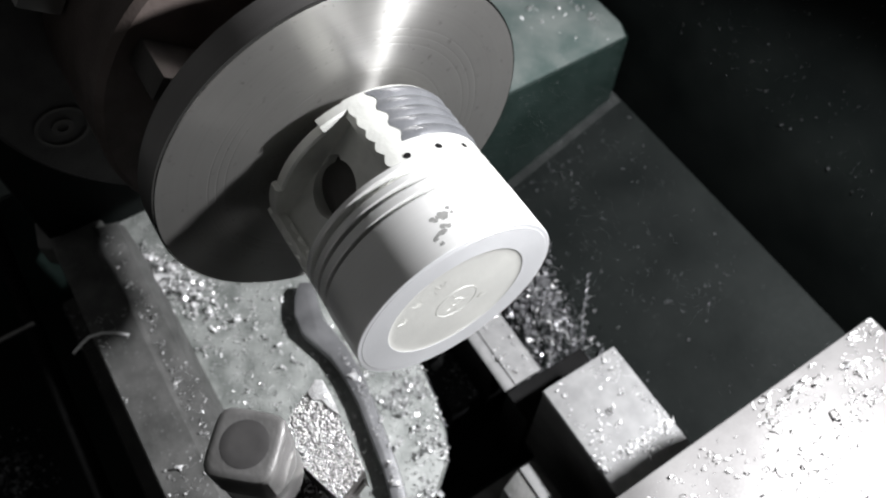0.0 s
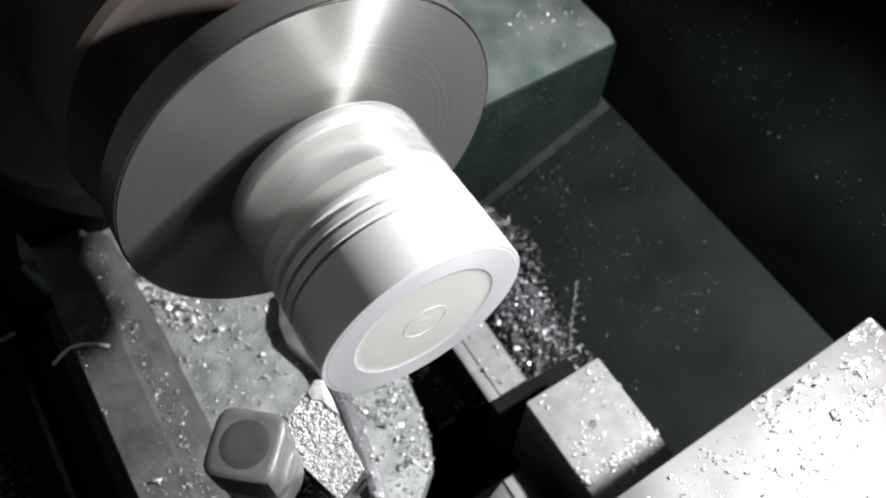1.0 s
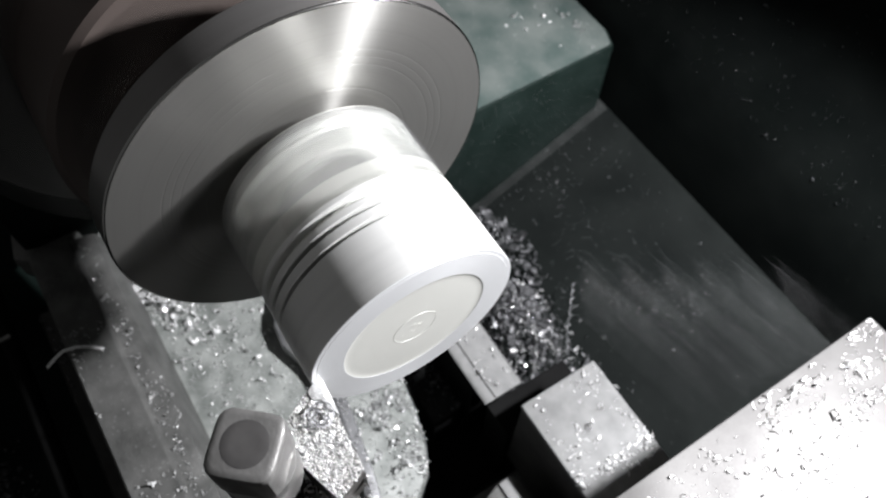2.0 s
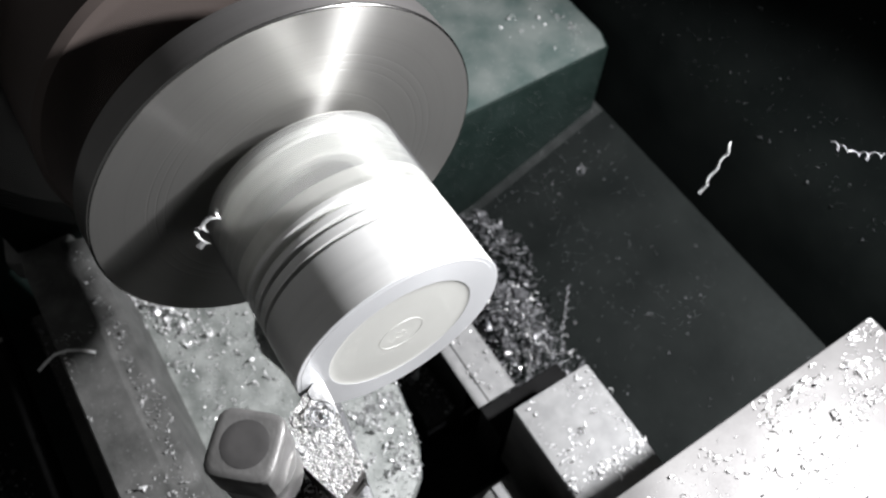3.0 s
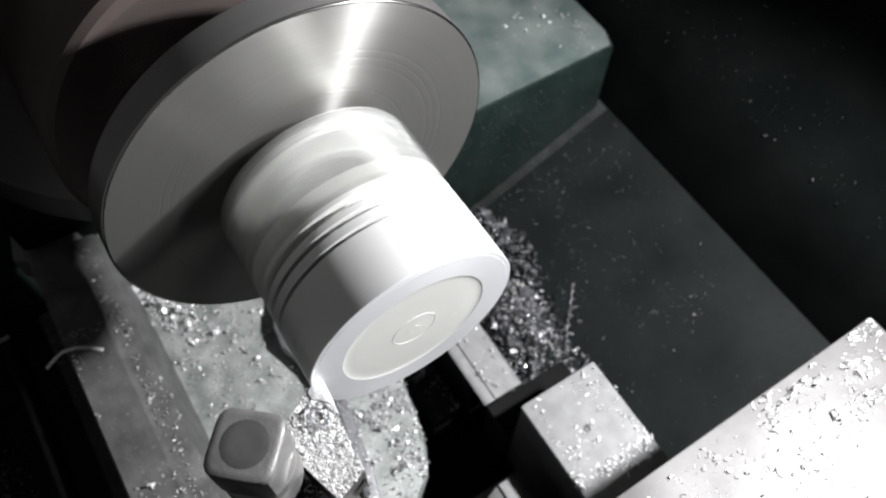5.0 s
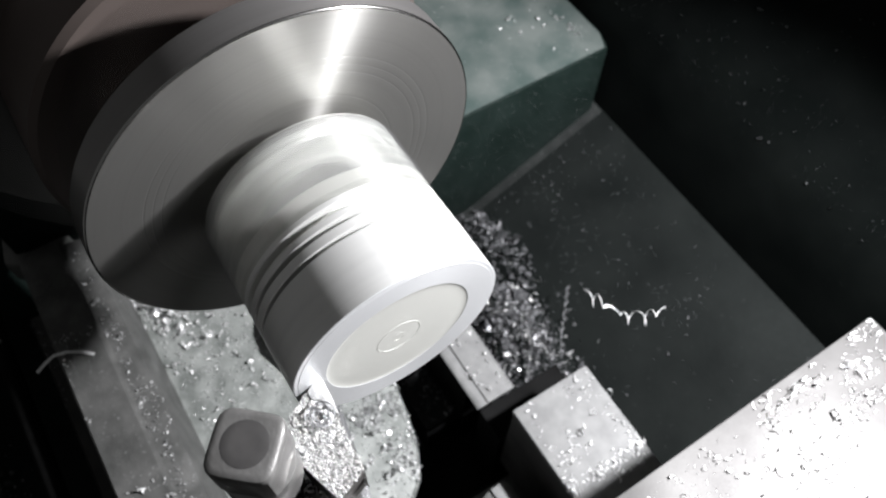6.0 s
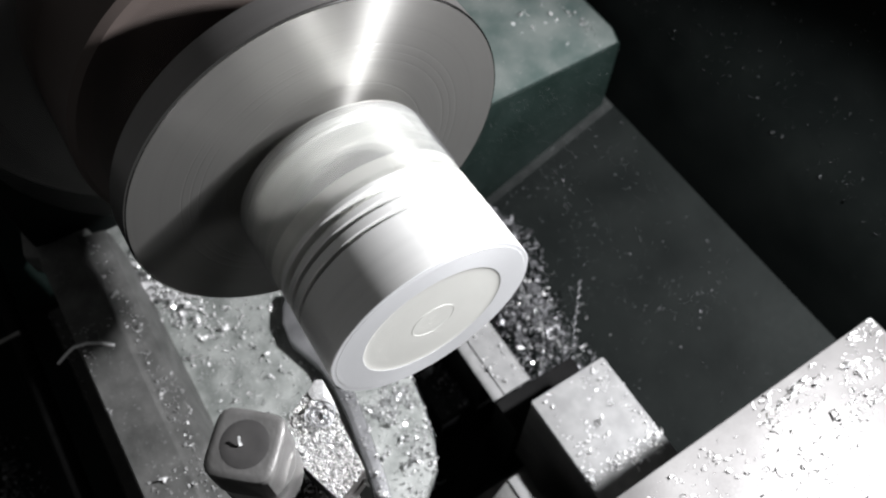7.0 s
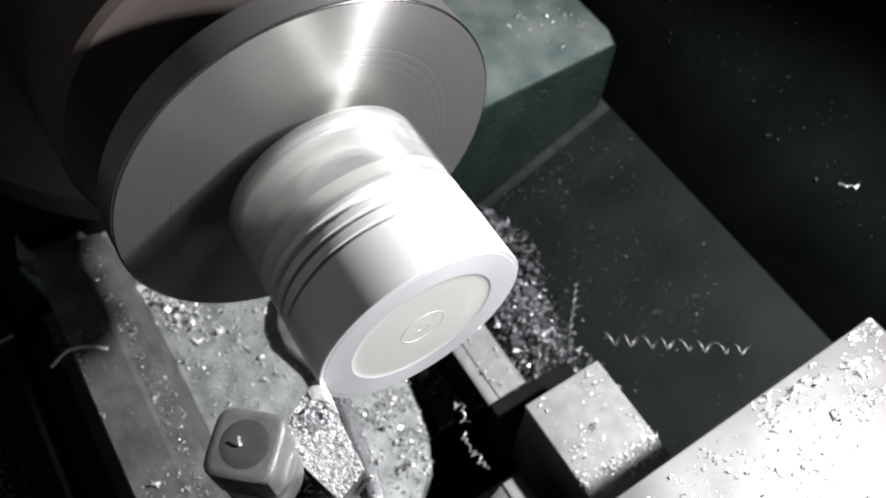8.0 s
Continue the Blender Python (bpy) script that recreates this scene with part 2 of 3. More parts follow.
# front way
front = [(-3.74, -10.3), (-3.74, -5.86), (-3.70, -5.80), (-3.02, -5.80), (-2.99, -5.84), (-2.95, -5.91), (-2.74, -5.94), (-2.60, -5.98), (-2.52, -6.2), (-2.51, -7.0), (-2.50, -7.72), (-2.50, -10.3)]
part("front_way", extrude(front, along, -7.0, 14, 0.0), WAY_DULL, bed, "dull oily grey front bed way")
# the front way's shade on this rail is put into its dark colour
part("front_ledge", extrude([(-4.18, -10.3), (-4.18, -7.05), (-4.14, -6.98), (-3.742, -6.98), (-3.742, -10.3)], along, -6.6, 14), STEEL_BLACK, bed, "rack rail below the front way, darkened for shade")
lip = [(-7.9, -3.85), (-7.2, -4.0), (-6.9, -3.6), (-6.95, -3.0), (-7.3, -2.75), (-8.4, -2.7), (-8.4, -3.7)]
part("way_stop", extrude(lip, upright, -6.6, -5.95, 0.10), WAY_DULL, bed, "worn end of the front way")
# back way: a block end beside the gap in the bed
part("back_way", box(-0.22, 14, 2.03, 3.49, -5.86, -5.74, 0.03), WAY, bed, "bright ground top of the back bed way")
# body split from the top: the unlit side's shade is its near-black
part("back_way_body", box(-0.20, 14, 2.05, 3.47, -8.6, -5.86), STEEL_BLACK, bed, "side of the back way, shade in its dark colour")
# wall and pit below are black: the gap's shade is in their colour
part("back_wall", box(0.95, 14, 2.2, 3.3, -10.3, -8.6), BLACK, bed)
part("gap_pit", box(-1.5, -0.25, 0.3, 3.3, -10.3, -10.2), BLACK, bed, "black pit floor at the bed gap, shade in its colour")
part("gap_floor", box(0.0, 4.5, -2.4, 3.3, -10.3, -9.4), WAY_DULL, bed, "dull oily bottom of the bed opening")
# added block: stops lamp light from reaching the pit, black as shade
part("gap_end", box(-0.86, -0.23, 1.95, 3.62, -10.3, -7.25), BLACK, bed, "added black block closing the bed gap, shade in its colour")
# low casting: the recess's shade is mixed into its dark colour
part("sump_casting", box(-14, -1.5, 1.255, 1.925, -10.3, -8.9), SUMP, bed, "oily casting between web and gap seat, darkened for shade")
part("gap_rail", extrude([(1.9, -7.12), (1.94, -7.1), (1.99, -7.1), (2.00, -7.14), (2.11, -7.14), (2.13, -7.1), (2.66, -7.1), (2.70, -7.14), (2.70, -7.16), (1.9, -7.16)], along, -14, -0.87),
     WAY, bed, "grey machined seat of the bed gap")
# unlit side under the seat: its shade is coloured in
part("gap_wall", box(-14, -1.30, 1.93, 2.68, -10.3, -7.16), BLACK, bed, "inner wall of the bed, shade in its black colour")
part("cross_rib", extrude([(0.53, 0.87), (0.40, 1.27), (0.38, 1.52), (0.50, 1.62), (4.0, 1.62), (4.0, 0.87)], upright, -8.4, -7.0, 0.05), WAY_DULL, bed, "grey cross rib of the bed")
part("rib_strip", box(0.42, 4.0, 1.28, 1.48, -7.02, -6.93, 0.02), WAY, bed, "bright strip on the rib")

# S-shaped lever lying along the web
path = [(-4.8, -0.06), (-4.57, -0.21), (-4.25, -0.34), (-3.91, -0.39), (-3.57, -0.31), (-3.18, -0.23), (-2.7, -0.22), (-2.12, -0.27), (-1.45, -0.39), (-0.87, -0.49), (-0.29, -0.64), (0.4, -0.85), (1.2, -1.05)]
width = [0.16, 0.21, 0.25, 0.25, 0.215, 0.18, 0.165, 0.145, 0.14, 0.135, 0.135, 0.135, 0.135]
left, right = [], []
for i, (x, y) in enumerate(path):
    x0, y0 = path[max(i - 1, 0)]
    x1, y1 = path[min(i + 1, len(path) - 1)]
    d = math.hypot(x1 - x0, y1 - y0)
    nx, ny = -(y1 - y0) / d, (x1 - x0) / d
    left.append((x + nx * width[i], y + ny * width[i]))
    right.append((x - nx * width[i], y - ny * width[i]))
lever = thing("wrench", "grey oily curved wrench lying on the bed casting", "wrench", (-2, -0.4, -7.7))
for name, keep, words in (("wrench_head", -1, "flat rounded wrench head"), ("wrench_handle", 1, "long narrow wrench handle")):
    bm = extrude(left + right[::-1], upright, -7.7, -7.28, 0.09)
    bmesh.ops.bisect_plane(bm, geom=bm.verts[:] + bm.edges[:] + bm.faces[:], plane_co=(-3.57, 0, 0), plane_no=(1, 0, 0), clear_outer=keep < 0, clear_inner=keep > 0)
    part(name, bm, WRENCH, lever, words)

# headstock foot
foot = thing("headstock_base", "green cast headstock foot, paler on top, with chips", "headstock", (-9, 3, -10.3))
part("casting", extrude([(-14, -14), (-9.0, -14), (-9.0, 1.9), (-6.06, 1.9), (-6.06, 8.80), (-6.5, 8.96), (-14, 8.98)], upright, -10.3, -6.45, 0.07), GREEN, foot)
# thin sheet that makes the upper face paler than the sides
part("foot_top", extrude([(-14, -9), (-9.05, -9), (-9.05, 1.95), (-6.12, 1.95), (-6.12, 8.74), (-6.52, 8.90), (-14, 8.92)], upright, -6.45, -6.438), FOOT_PALE, foot, "pale grey-green upper face", smooth=False)
part("grime_bead", ribbon([(-6.03, 4.2 + 0.119 * i, tray_z(4.2 + 0.119 * i) + 0.04 + 0.03 * noise.noise((i * 0.4, 0, 0))) for i in range(41)], 0.34), GRIME_DIM, foot, "pale grime along the foot where it meets the tray")
# darker green than the foot: the housing's shade is in the colour
part("headstock_box", box(-14, -7.2, -3.8, 4.4, -6.44, 5.5, 0.3), GREEN_DARK, foot, "green headstock housing, shade in its dark colour")

# ---- the spindle: chucks, fixture disc, piston ----
chuck = thing("lathe_chuck", "dark oily steel lathe chuck on the spindle, turning", "chuck")
part("backplate", lathe([(-7.2, 0.0), (-7.2, 2.6), (-5.6, 2.6), (-5.55, 2.95), (-5.5, 3.05), (-4.58, 3.05), (-4.5, 2.98), (-4.5, 0.0)], 96), STEEL_BLACK, chuck, "blackened large chuck body")
part("inner_chuck", lathe([(-4.52, 0.0), (-4.52, 2.05), (-3.06, 2.05), (-3.0, 1.99), (-3.0, 0.6), (-3.05, 0.0)], 96), RUSTY, chuck, "brown stained inner chuck body")
part("hub", lathe([(-3.2, 0.0), (-3.2, 0.75), (-2.16, 0.75), (-2.16, 0.0)], 64), STEEL_DARK, chuck)


def jaw(r0, r1, half, x0, x1, step, angle):
    bm = extrude([(r0, x0), (r0, x1), (r0 + step, x1), (r0 + step, (x0 + 2 * x1) / 3), (r1, (x0 + 2 * x1) / 3), (r1, x0)], lambda u, v, w: (v, u, w), -half, half, 0.03)
    a = radians(angle)
    for v in bm.verts:
        y, z = v.co.y, v.co.z
        v.co.y, v.co.z = y * math.cos(a) - z * math.sin(a), y * math.sin(a) + z * math.cos(a)
    return bm


for k in range(3):
    part("jaw", jaw(0.70, 1.86, 0.13, -3.0, -2.2, 0.5, 139 + 120 * k), STEEL_DARK, chuck, "worn steel jaw")
for k in range(3):
    part("outer_jaw", jaw(2.06, 2.95, 0.28, -4.5, -3.9, 0.4, 142 + 120 * k), STEEL, chuck, "worn steel jaw")
# round maker's mark on the big chuck: plain rings
a = math.atan2(-0.80, -2.34)
cy, cz = 2.47 * math.cos(a), 2.47 * math.sin(a)
for r0, r1 in ((0.30, 0.26), (0.12, 0.06)):
    bm = bmesh.new()
    rows = []
    for k in range(32):
        b = 2 * math.pi * k / 32
        rows.append([bm.verts.new((x, cy + r * math.cos(b), cz + r * math.sin(b))) for x, r in ((-4.505, r0), (-4.48, r0), (-4.48, r1), (-4.505, r1))])
    for k in range(32):
        p, q = rows[k], rows[(k + 1) % 32]
        for i in range(3):
            bm.faces.new((p[i], p[i + 1], q[i + 1], q[i]))
    part("mark", bm, STEEL_DARK, chuck, "stamped round mark")

fixture = thing("fixture_disc", "turned bright steel fixture disc holding the piston", "fixture disc")
rings = [(-1.94, 0.0), (-1.94, 0.62), (-1.925, 0.66)]
for r in (1.05, 1.31, 1.39, 1.47):
    rings += [(-1.925, r - 0.011), (-1.9265, r - 0.003), (-1.9265, r + 0.003), (-1.925, r + 0.011)]
part("face", lathe(rings + [(-1.925, 1.941)], 160), DISC, fixture, "bright turned face with fine ring marks").data.set_sharp_from_angle(angle=radians(4))
part("arris", lathe([(-1.945 + 0.02 * math.cos(radians(a)), 1.941 + 0.02 * math.sin(radians(a))) for a in range(0, 91, 15)], 160), POLISHED, fixture, "polished broken edge")
part("edge", lathe([(-1.945, 1.961), (-2.25, 1.961), (-2.28, 1.92), (-2.28, 0.5), (-1.96, 0.5)], 160), RIM, fixture, "dull turned edge")

PIN = 138.0        # the way the gudgeon pin bore points, degrees about the axis
piston = thing("piston", "aluminium engine piston with ring grooves, being faced in the lathe", "piston")
part("crown", lathe([(-0.002, 0.699), (0.0, 0.702), (0.0, 0.955), (-0.002, 0.957), (-0.002, 0.994), (-0.008, 1.0)], 160), CROWN, piston, "freshly faced bright crown with shallow dish")
part("dish", lathe([(-0.009, 0.0), (-0.009, 0.61), (-0.0082, 0.655), (-0.0055, 0.686), (-0.002, 0.699)], 160), DISH, piston, "satin yellowish cast dish of the crown")
# lands between narrow ring grooves, their edges broken by a small chamfer
part("top_land", lathe([(-0.008, 1.0), (-0.546, 1.0), (-0.553, 0.993), (-0.553, 0.86)], 160), ALU, piston)
# floors of the two narrow grooves are coloured darker than the lands
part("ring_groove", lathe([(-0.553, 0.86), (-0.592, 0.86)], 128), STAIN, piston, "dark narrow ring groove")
part("ring_land", lathe([(-0.592, 0.86), (-0.592, 0.990), (-0.600, 0.997), (-0.676, 0.997), (-0.684, 0.989), (-0.684, 0.86)], 160), ALU, piston)
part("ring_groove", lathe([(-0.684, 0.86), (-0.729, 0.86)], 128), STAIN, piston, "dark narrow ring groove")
part("ring_land", lathe([(-0.729, 0.86), (-0.729, 0.986), (-0.738, 0.994), (-0.793, 0.994), (-0.803, 0.984), (-0.803, 0.91)], 160), ALU, piston)
part("oil_groove", lathe([(-0.803, 0.91), (-0.872, 0.91)], 128), CAST, piston, "shallow oil ring groove")
part("lower_land", lathe([(-0.872, 0.91), (-0.872, 0.982), (-0.882, 0.992), (-0.925, 0.992), (-0.93, 0.985), (-0.93, 0.0)], 160), ALU, piston)


def turn_about(bm, angle):
    a = radians(angle)
    for v in bm.verts:
        y, z = v.co.y, v.co.z
        v.co.y, v.co.z = y * math.cos(a) - z * math.sin(a), y * math.sin(a) + z * math.cos(a)
    return bm


for side in (0, 180):
    mid = PIN - 90 + side
    # skirt shell
    bm, rows = bmesh.new(), []
    for i in range(97):
        u = i / 96
        x = -0.928 - 0.84 * u
        reach = 46.2 + 1.7 * abs(math.sin(u * math.pi * 5.5 + 0.4)) + 0.3 * math.sin(u * 31)
        ring = []
        for out in (0.9915 - 0.006 * u - (0.02 if i == 96 else 0.0), 0.86):
            span = range(33) if out > 0.9 else range(32, -1, -1)
            ring += [bm.verts.new((x, out * math.cos(radians(mid - reach + 2 * reach * j / 32)), out * math.sin(radians(mid - reach + 2 * reach * j / 32)))) for j in span]
        rows.append(ring)
    for p, q in zip(rows, rows[1:]):
        for k in range(66):
            bm.faces.new((p[k], p[(k + 1) % 66], q[(k + 1) % 66], q[k]))
    for ring in (rows[0], rows[-1]):
        for k in range(32):
            bm.faces.new((ring[k], ring[k + 1], ring[64 - k], ring[65 - k]))
    part("skirt", bm, CAST, piston, "bare cast skirt with scalloped flanks")
    # graphite pad with a wavy edge, in bands
    bm = bmesh.new()
    cols = 36
    grid = []
    for i in range(61):
        i = i / 2
        x = -1.11 - 0.63 * i / 30
        wav = 1.3 * math.cos(i / 30 * 2 * math.pi * 3) + 0.4 * math.sin(i * 0.7)
        lift = 0.9935 + 0.020 * abs(math.sin(i / 30 * math.pi * 5))
        grid.append([])
        for j in range(cols + 1):
            th = radians(mid + (-33 - wav) + (66 + 2 * wav) * j / cols)
            r = 0.9925 + (lift - 0.9925) * min(1.0, j / 6, (cols - j) / 6)
            grid[-1].append(bm.verts.new((x, r * math.cos(th), r * math.sin(th))))
    for i in range(60):
        for j in range(cols):
            bm.faces.new((grid[i][j], grid[i][j + 1], grid[i + 1][j + 1], grid[i + 1][j]))
    part("skirt_coating", bm, COAT, piston, "dark grey graphite pad in five bands").data.set_sharp_from_angle(angle=radians(16))
    # pin boss wall with the bore through it, drawn with the pin along y
    bm = bmesh.new()
    n = 64
    outer, inner, deep = [], [], []
    for k in range(n):
        b = 2 * math.pi * (k + 0.5) / n
        c, s = math.cos(b), math.sin(b)
        m = max(abs(c) / 0.385, abs(s) / 0.62)
        outer.append(bm.verts.new((-1.31 + c / m, 0.60, s / m)))
        notch = 0.04 if abs(((b - 3.9 + math.pi) % (2 * math.pi)) - math.pi) < 0.22 else 0.0
        inner.append(bm.verts.new((-1.36 + (0.275 + notch) * c, 0.60, (0.275 + notch) * s)))
        deep.append(bm.verts.new((-1.36 + (0.275 + notch) * c, 0.15, (0.275 + notch) * s)))
    for k in range(n):
        q = (k + 1) % n
        bm.faces.new((outer[k], outer[q], inner[q], inner[k]))
        bm.faces.new((inner[k], inner[q], deep[q], deep[k]))
    part("pin_boss", turn_about(bm, PIN + side), CAST, piston, "flat cast boss with the pin bore")
    # black plug: the bore's inner shade is put into its colour
    part("bore_plug", turn_about(extrude(ellipse_arc(-1.36, 0, 0.33, 0.33, 0, 345, 23), lambda u, v, w: (u, w, v), 0.10, 0.16), PIN + side), BLACK, piston, "black plug for the shade inside the bore")
    # lip at the open end
    for a0, a1, rim in ((-54, -26, 0.985), (-26, 20, 0.90), (20, 54, 0.955)):
        band = lathe([(-1.635, 0.56), (-1.635, rim - 0.02), (-1.655, rim), (-1.745, rim), (-1.765, rim - 0.025), (-1.765, 0.56), (-1.635, 0.56)], 14, PIN + side + a0, a1 - a0)
        bmesh.ops.holes_fill(band, edges=[e for e in band.edges if e.is_boundary])
        part("lip", band, CAST, piston, "rough cast lip at the open end")
    part("strut", turn_about(box(-1.70, -0.935, 0.40, 0.72, -0.68, -0.60, 0.02), PIN + side), CAST, piston)
    part("strut", turn_about(box(-1.70, -0.935, 0.40, 0.72, 0.60, 0.68, 0.02), PIN + side), CAST, piston)
    # oil drain holes: flat black discs, the shade inside put into their colour
    for k in range(5):
        th = radians(mid - 37 + 18.5 * k)
        bm = bmesh.new()
        ring = []
        for j in range(16):
            b = 2 * math.pi * j / 16
            ax, tt = -0.958 + 0.030 * math.cos(b), th + 0.036 * math.sin(b)
            ring.append(bm.verts.new((ax, 0.9955 * math.cos(tt), 0.9955 * math.sin(tt))))
        bm.faces.new(ring)
        part("oil_hole", bm, BLACK, piston, "drilled oil hole as a black disc, shade in its colour")
part("core", lathe([(-0.94, 0.0), (-0.94, 0.52), (-1.86, 0.52), (-1.925, 0.50)], 48), STEEL_DARK, piston, "dark spigot inside the skirt")

# marks on the crown: a ringed emblem, and worn strokes that cannot be read
part("emblem_ring", lathe([(-0.0092, 0.208), (-0.0068, 0.210), (-0.0068, 0.215), (-0.0092, 0.217)], 64), DISH, piston, "raised round emblem")
rnd = random.Random(5)


def crown_bar(y, z, length, angle, thick=0.008):
    bm = box(-0.0093, -0.0071, -length / 2, length / 2, -thick / 2, thick / 2)
    a = radians(angle)
    for v in bm.verts:
        yy, zz = v.co.y, v.co.z
        v.co.y, v.co.z = y + yy * math.cos(a) - zz * math.sin(a), z + yy * math.sin(a) + zz * math.cos(a)
    return bm


for k in range(9):
    a, r = rnd.uniform(0, 6.28), rnd.uniform(0.03, 0.15)
    part("emblem_stroke", crown_bar(r * math.cos(a), r * math.sin(a), rnd.uniform(0.03, 0.07), rnd.uniform(0, 180), 0.005), DISH, piston)
for y0, z0, turn_to, count in ((-0.13, 0.47, 100, 3), (-0.22, 0.40, 110, 1), (-0.36, 0.37, 120, 3), (-0.52, 0.20, 140, 3), (0.30, -0.16, 40, 3)):
    for j in range(count):
        part("stamped_bar", crown_bar(y0 + 0.035 * j * math.cos(radians(turn_to + 90)), z0 + 0.035 * j * math.sin(radians(turn_to + 90)), 0.085 if count > 1 else 0.07, turn_to + (25 * (j - 1) if count == 3 else 0)), DISH, piston, "stamped stroke")
# stains on the top land
for k in range(16):
    cx, ca = (-0.30, 90) if k < 10 else (-0.15, 97)
    th, x = radians(ca + rnd.gauss(0, 3.0)), cx + rnd.gauss(0, 0.035)
    bm = bmesh.new()
    rr0 = rnd.uniform(0.012, 0.032)
    bm.faces.new([bm.verts.new((x + rr0 * (0.6 + 0.6 * rnd.random()) * math.cos(b), 1.0012 * math.cos(th + rr0 * (0.6 + 0.6 * rnd.random()) * math.sin(b) * 1.3), 1.0012 * math.sin(th + rr0 * math.sin(b) * 1.3))) for b in [2 * math.pi * j / 11 for j in range(11)]])
    part("stain", bm, STAIN, piston, "dark oxide stain")

# ---- what rides on the cross slide ----
slide = thing("cross_slide", "bright ground steel cross slide plate strewn with chips", "cross slide", (4, 0, -2))
part("plate", extrude([(2.03, -9), (1.915, 4.62), (9, 4.74), (9, -9)], upright, -2.9, -2.0, 0.025), PLATE, slide, "bright ground plate")
part("saddle", box(2.6, 9, -5.5, 3.9, -5.7, -2.95, 0.05), GREEN, slide, "grimy green saddle under the plate")

post = thing("tool_post", "dark steel tool post with clamp bolts, dusted with chips", "tool post", (2, -2, -2))
part("block", box(1.32, 4.2, -3.2, -1.50, -2.0, 0.62, 0.05), STEEL_DARK, post)
part("jaw_bottom", box(0.36, 1.30, -2.42, -1.52, -1.1, -0.42, 0.05), STEEL_DARK, post)
sq = []
for k in range(40):
    b = 2 * math.pi * k / 40
    c, d = math.cos(b), math.sin(b)
    r = 0.252 / (abs(c) ** 5 + abs(d) ** 5) ** 0.2
    sq.append((0.495 + r * math.cos(b + radians(48)), -2.08 + r * math.sin(b + radians(48))))
bolt = part("clamp_bolt", soften(extrude(sq, upright, 0.44, 0.905), 0.06, 4, 60), BOLT, post, "worn blackened square bolt head")
dimple = bmesh.new()
rows = []
for r, z in ((0.172, 0.9052), (0.160, 0.9080), (0.10, 0.9085), (0.0, 0.908)):
    rows.append([dimple.verts.new((0.495 + r * math.cos(2 * math.pi * k / 32), -2.08 + r * math.sin(2 * math.pi * k / 32), z)) for k in range(32)])
for p, q in zip(rows, rows[1:]):
    for k in range(32):
        dimple.faces.new((p[k], p[(k + 1) % 32], q[(k + 1) % 32], q[k]))
bmesh.ops.remove_doubles(dimple, verts=dimple.verts, dist=1e-5)
part("bolt_boss", dimple, BLACKED, bolt, "dark round turned spot")
part("bolt_shank", extrude(ellipse_arc(0.50, -2.08, 0.19, 0.19, 0, 345, 23), upright, -0.45, 0.52, 0.0), STEEL_DARK, post, "dark bolt shank")
part("bolt_collar", extrude(ellipse_arc(0.50, -2.08, 0.29, 0.29, 0, 348.75, 31), upright, 0.06, 0.46, 0.03), STEEL, post, "shiny round collar")

tool = thing("cutting_tool", "brazed turning tool caked with wet glittering swarf", "lathe tool", (0.5, -1.6, -0.4))
shape = [(-0.005, -1.395), (0.02, -1.365), (0.36, -1.375), (0.85, -1.41), (0.96, -1.69), (0.54, -1.82), (0.19, -1.74), (0.05, -1.50)]
part("shank", extrude(shape, upright, -0.42, -0.02, 0.012), STEEL_DARK, tool, "worn steel tool shank")
bm = bmesh.new()
# lumpy cake of swarf over the tool's top face
cells, verts = 190, {}


def inside(x, y, poly):
    hit = False
    for (x0, y0), (x1, y1) in zip(poly, poly[1:] + poly[:1]):
        if (y0 > y) != (y1 > y) and x < (x1 - x0) * (y - y0) / (y1 - y0) + x0:
            hit = not hit
    return hit


for i in range(cells * 2):
    for j in range(cells):
        x, y = 0.045 + 0.915 * i / (cells * 2), -1.83 + 0.47 * j / cells
        if inside(x, y, shape) or inside(x + 0.02, y, shape):
            z = 0.012 + 0.012 * abs(noise.noise((x * 12, y * 12, 0))) + 0.005 * noise.noise((x * 60, y * 60, 3)) + 0.006 * noise.noise((x * 150, y * 150, 8)) + rnd.uniform(-0.0022, 0.0022)
            verts[i, j] = bm.verts.new((x + rnd.uniform(-.0008, .0008), y + rnd.uniform(-.0008, .0008), z))
for (i, j), v in verts.items():
    q = [verts.get(k) for k in ((i, j), (i + 1, j), (i + 1, j + 1), (i, j + 1))]
    if all(q):
        bm.faces.new(q)
part("swarf_cake", bm, SWARF_CAKE, tool, "glittering caked swarf").data.set_sharp_from_angle(angle=math.pi)
part("carbide_tip", extrude([(-0.014, -1.395), (0.02, -1.345), (0.20, -1.350), (0.36, -1.368), (0.27, -1.415), (0.17, -1.435), (0.13, -1.50), (0.05, -1.50)], upright, -0.06, 0.03, 0.008), TIP, tool, "bright carbide tip dusted with aluminium")


